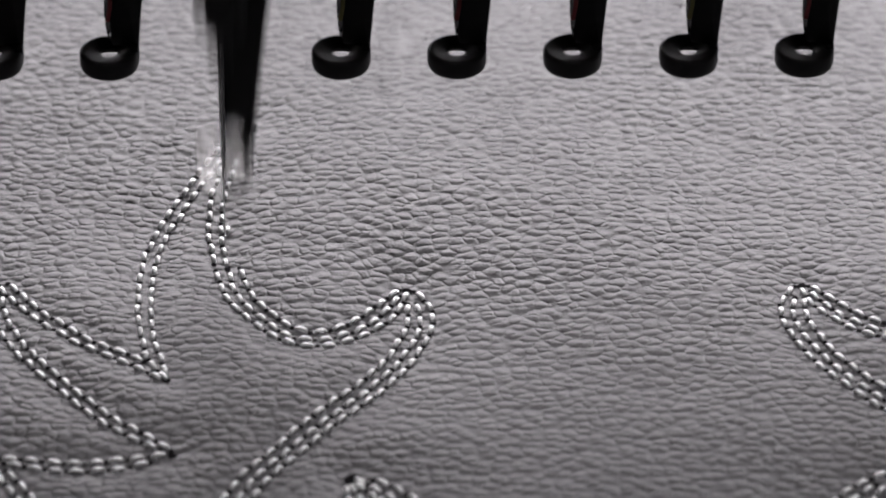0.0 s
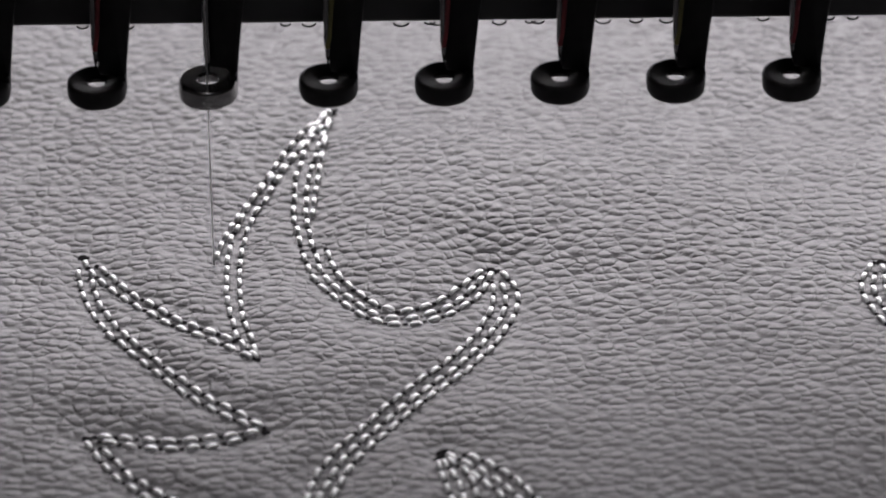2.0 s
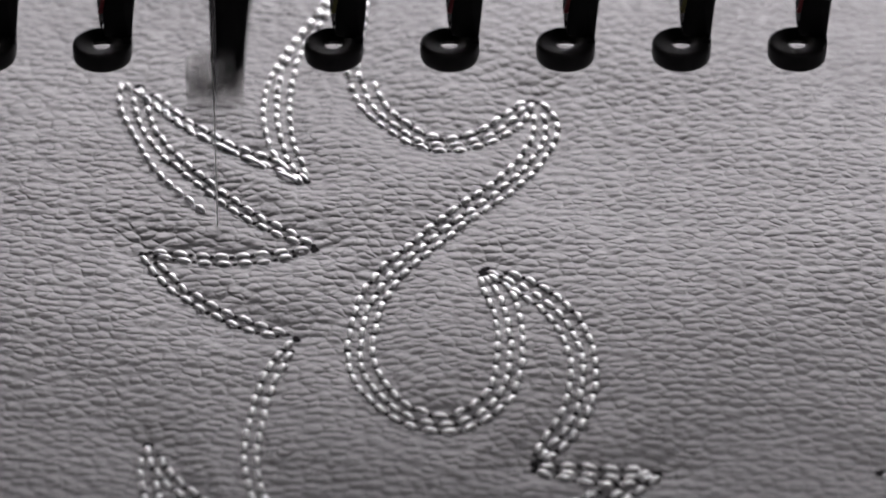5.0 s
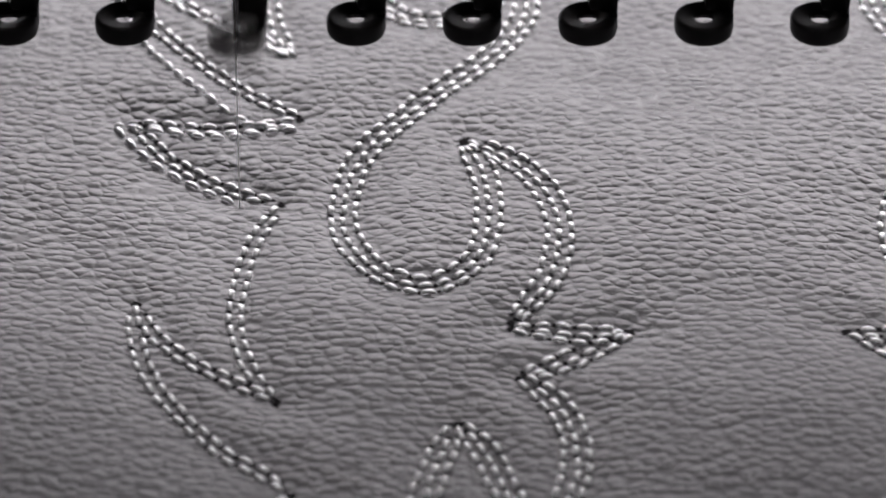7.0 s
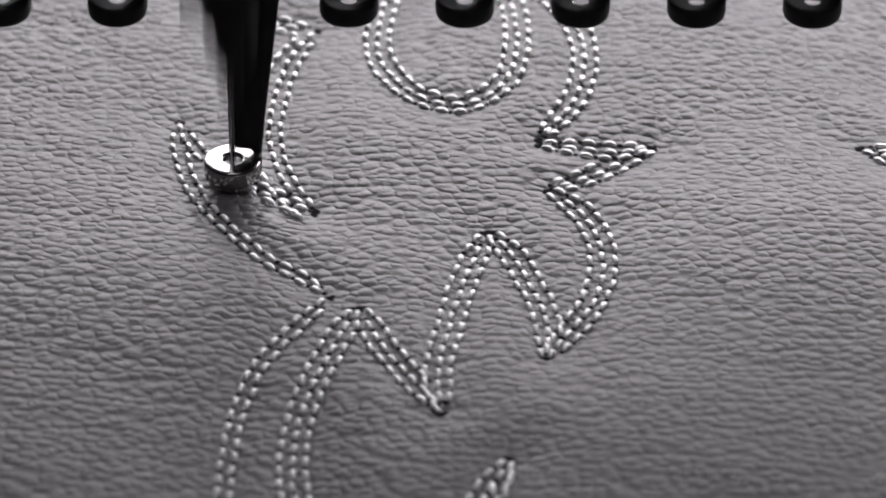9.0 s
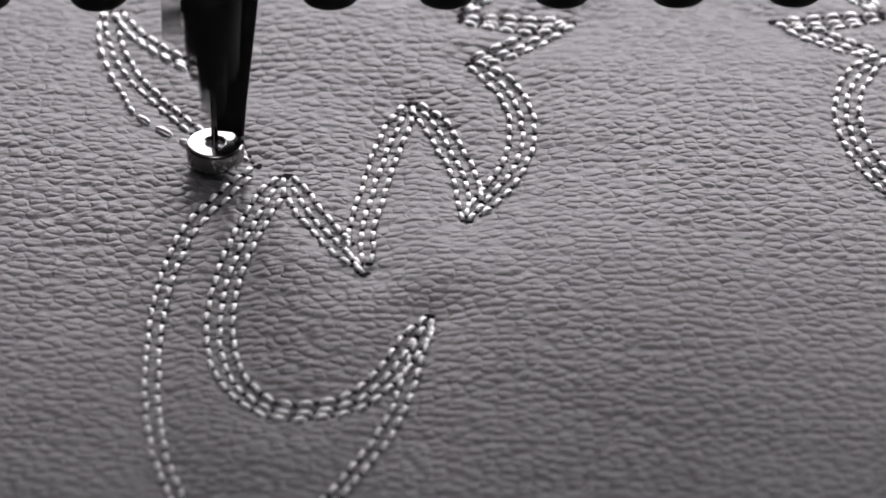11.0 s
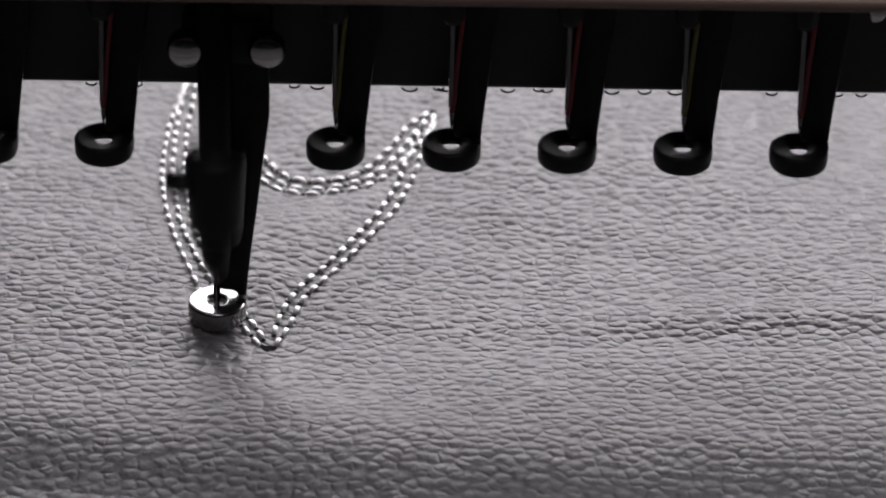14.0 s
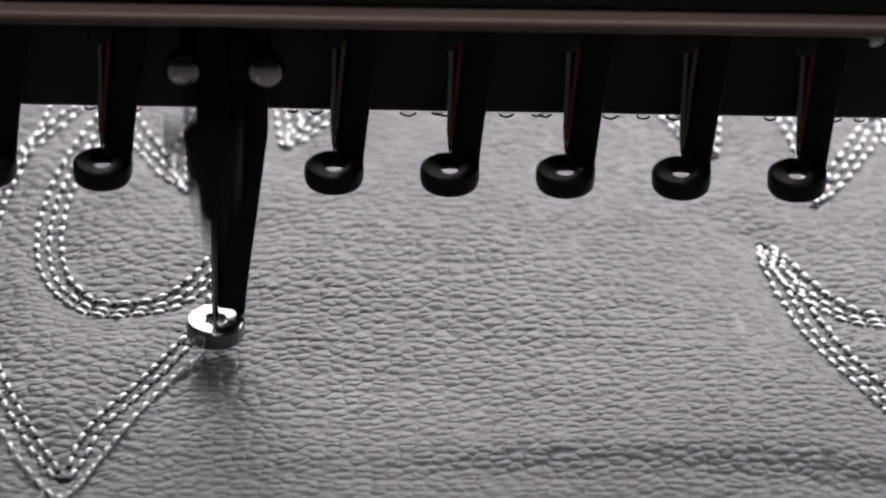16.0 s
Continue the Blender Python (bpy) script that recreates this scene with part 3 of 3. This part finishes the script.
def needle_case():
    """The black case behind the feet, with its brown trim and the wire loops under its edge."""
    ob = new("needle_case")
    tagged(ob, "black needle case of the embroidery head with a brown trim strip", "machine head")
    part("case_body", box_bm(-0.16, 0.24, 0.0042, 0.030, 0.0259, 0.075, 0.0006), CASE, ob)
    part("trim_strip", box_bm(-0.16, 0.24, -0.0075, -0.0045, 0.0422, 0.0437, 0.0006), TRIM, ob, "brown metal trim strip with dull shine")
    part("cover", box_bm(-0.16, 0.24, -0.0055, 0.0300, 0.0440, 0.090, 0.0008), CASE, ob)
    rng = random.Random(9)
    for x in (-41, -36, -13.5, -9, 7.6, 10.0, 19.6, 22.6, 23.3, 29.8, 33.0, 33.8, 40.6, 44.0, 47.2, 57.2, 64.0, 66.5):
        loop = bmesh.new()
        r = (0.45 + 0.25 * rng.random()) * MM
        pts = [(x * MM + 1.3 * r * math.cos(a), 4.6 * MM, 25.95 * MM + r * math.sin(a)) for a in np.linspace(math.radians(200), math.radians(340), 8)]
        tube_bm(pts, 0.11 * MM, 5, loop)
        part("wire_loop", loop, WIRE, ob)
    for x in (36.5, 1.5, 67.5):
        bm = lathe_bm([(0.3 * MM, -0.6 * MM), (1.0 * MM, -0.5 * MM), (1.2 * MM, 0.1 * MM), (0.9 * MM, 0.6 * MM)], 18)
        bmesh.ops.rotate(bm, verts=bm.verts, cent=(0, 0, 0), matrix=Matrix.Rotation(radians(90), 3, "X"))
        bmesh.ops.translate(bm, verts=bm.verts, vec=(x * MM, 3.9 * MM, 36 * MM))
        part("screw", bm, STEEL, ob, "small steel screw")
    return ob


def led_lamp():
    ob = new("work_lamp")
    tagged(ob, "slim black LED work lamp behind the needle case", "lamp")
    turn = look((0.074, 0.128, 0.0675), (0.044, -0.02, 0))
    bm = box_bm(-0.175, 0.175, -0.037, 0.037, 0.002, 0.012, 0.002)
    bmesh.ops.transform(bm, matrix=turn, verts=bm.verts)
    part("housing", bm, CASE, ob)
    return ob


def workshop():
    def wall(name, *box):
        ob = new(name, mesh_of(name, box_bm(*box), FLOOR if name == "floor" else WALLS, False))
        tagged(ob, kind="structure")
    wall("floor", -3, 3, -3, 3, -1.0, -0.88)
    wall("ceiling", -3, 3, -3, 3, 1.75, 1.85)
    wall("wall_north", -3, 3, 3, 3.1, -0.88, 1.75)
    wall("wall_south", -3, 3, -3.1, -3, -0.88, 1.75)
    wall("wall_east", 3, 3.1, -3, 3, -0.88, 1.75)
    wall("wall_west", -3.1, -3, -3, 3, -0.88, 1.75)
    ob = new("work_table")
    tagged(ob, "grey laminate machine table under the leather", "table")
    part("tabletop", box_bm(-0.75, 0.75, -0.75, 0.75, -0.035, -0.0052, 0.003), TABLE, ob)
    for x in (-0.68, 0.68):
        for y in (-0.68, 0.68):
            part("leg", box_bm(x - 0.03, x + 0.03, y - 0.03, y + 0.03, -0.88, -0.035, 0.003), CASE, ob)


def machine_arm():
    ob = new("machine_arm")
    tagged(ob, "plain dark arm that carries the needle case over the table", "machine arm")
    part("arm", box_bm(-0.05, 0.13, 0.012, 0.47, 0.0905, 0.17, 0.012), CASE, ob)
    part("column", box_bm(-0.04, 0.12, 0.34, 0.46, -0.0052, 0.0905, 0.008), CASE, ob)
    part("lamp_bracket", box_bm(0.035, 0.075, 0.135, 0.160, 0.078, 0.0905, 0.002), CASE, ob)
    return ob


# ---- the place ----
SINGLE_LINES = (7, 8, 18, 10)
workshop()
led_lamp()
machine_arm()
needle_case()
SHEET = leather_sheet()
FRESH = sew(SHEET)

resting = presser_foot(SHADED_STEEL, "steel presser foot, coloured as in shade, hanging raised over the leather")
resting.matrix_basis = pose(FEET_X[0] * MM, 0, LIFT * MM)
spare = needle_unit(RED, "raised steel needle above its presser foot with dark thread")
spare.matrix_basis = pose(FEET_X[0] * MM, 0, (LIFT + 3.4) * MM)
green = needle_unit(OLIVE, "raised steel needle above its presser foot with olive thread")
green.matrix_basis = pose(FEET_X[1] * MM, 0, (LIFT + 3.4) * MM)
for k, x in enumerate(FEET_X):
    if x == 0:
        continue
    if k:
        copy_thing(resting, pose(x * MM, 0, LIFT * MM))
    if k > 1:
        copy_thing(green if k % 3 == 1 else spare, pose(x * MM, 0, (LIFT + 3.4) * MM))

FOOT = presser_foot(None, "steel presser foot with a ring coloured as lit, stamping on the leather")
NEEDLE = needle_unit(THREAD, "working steel needle with white thread stitching the leather", 26.0)


def stroke(t):
    """Phase of the machine's cycle at t seconds, 0 at the bottom, from -0.5 to 0.5."""
    phase = 10.0 * t + (t - 0.45) / 0.6175
    return phase - round(phase)


def foot_height(t):
    beat = stroke(t)
    u = min(1.0, max(0.0, (abs(beat) - 0.15) / 0.30 if beat > 0 else (abs(beat) - 0.20) / 0.23))
    return LIFT * u * u * (3 - 2 * u)


def needle_height(t):
    return -9.0 + 15.5 * (1 - math.cos(2 * math.pi * stroke(t)))


def stepped(height, low, high):
    """Frame by frame, the beat of the machine as the shutter catches it: each tenth of a second one phase, at its true speed."""
    rows = []
    for i in range(int(16 * FPS) + 1):
        t = round(i / 3) / 10
        speed = (height(t + 0.0005) - height(t - 0.0005)) / 0.001
        rows.append((i / FPS, min(high, max(low, height(t) + speed * (i / FPS - t)))))
    return rows


def motions():
    tenths = [i / 10 for i in range(161)]
    walk(SHEET, [(t, pose(-needle_at(t)[0] * MM, -needle_at(t)[1] * MM, 0)) for t in tenths])
    walk(FOOT, [(t, pose(ACTIVE_X * MM, 0, h * MM)) for t, h in stepped(foot_height, 0.0, LIFT)])
    walk(NEEDLE, [(t, pose(ACTIVE_X * MM, 0, h * MM)) for t, h in stepped(needle_height, -9.0, 22.0)])
    for ob, t, up in FRESH:
        down = Matrix.Translation((0, 0, -2.6 * MM)) @ up
        walk(ob, [(0.0, down), (t - 1.01 / FPS, down), (t + 0.99 / FPS, up), (16.4, up)] if t > 0.12 else [(0.0, up), (16.0, up)])


motions()
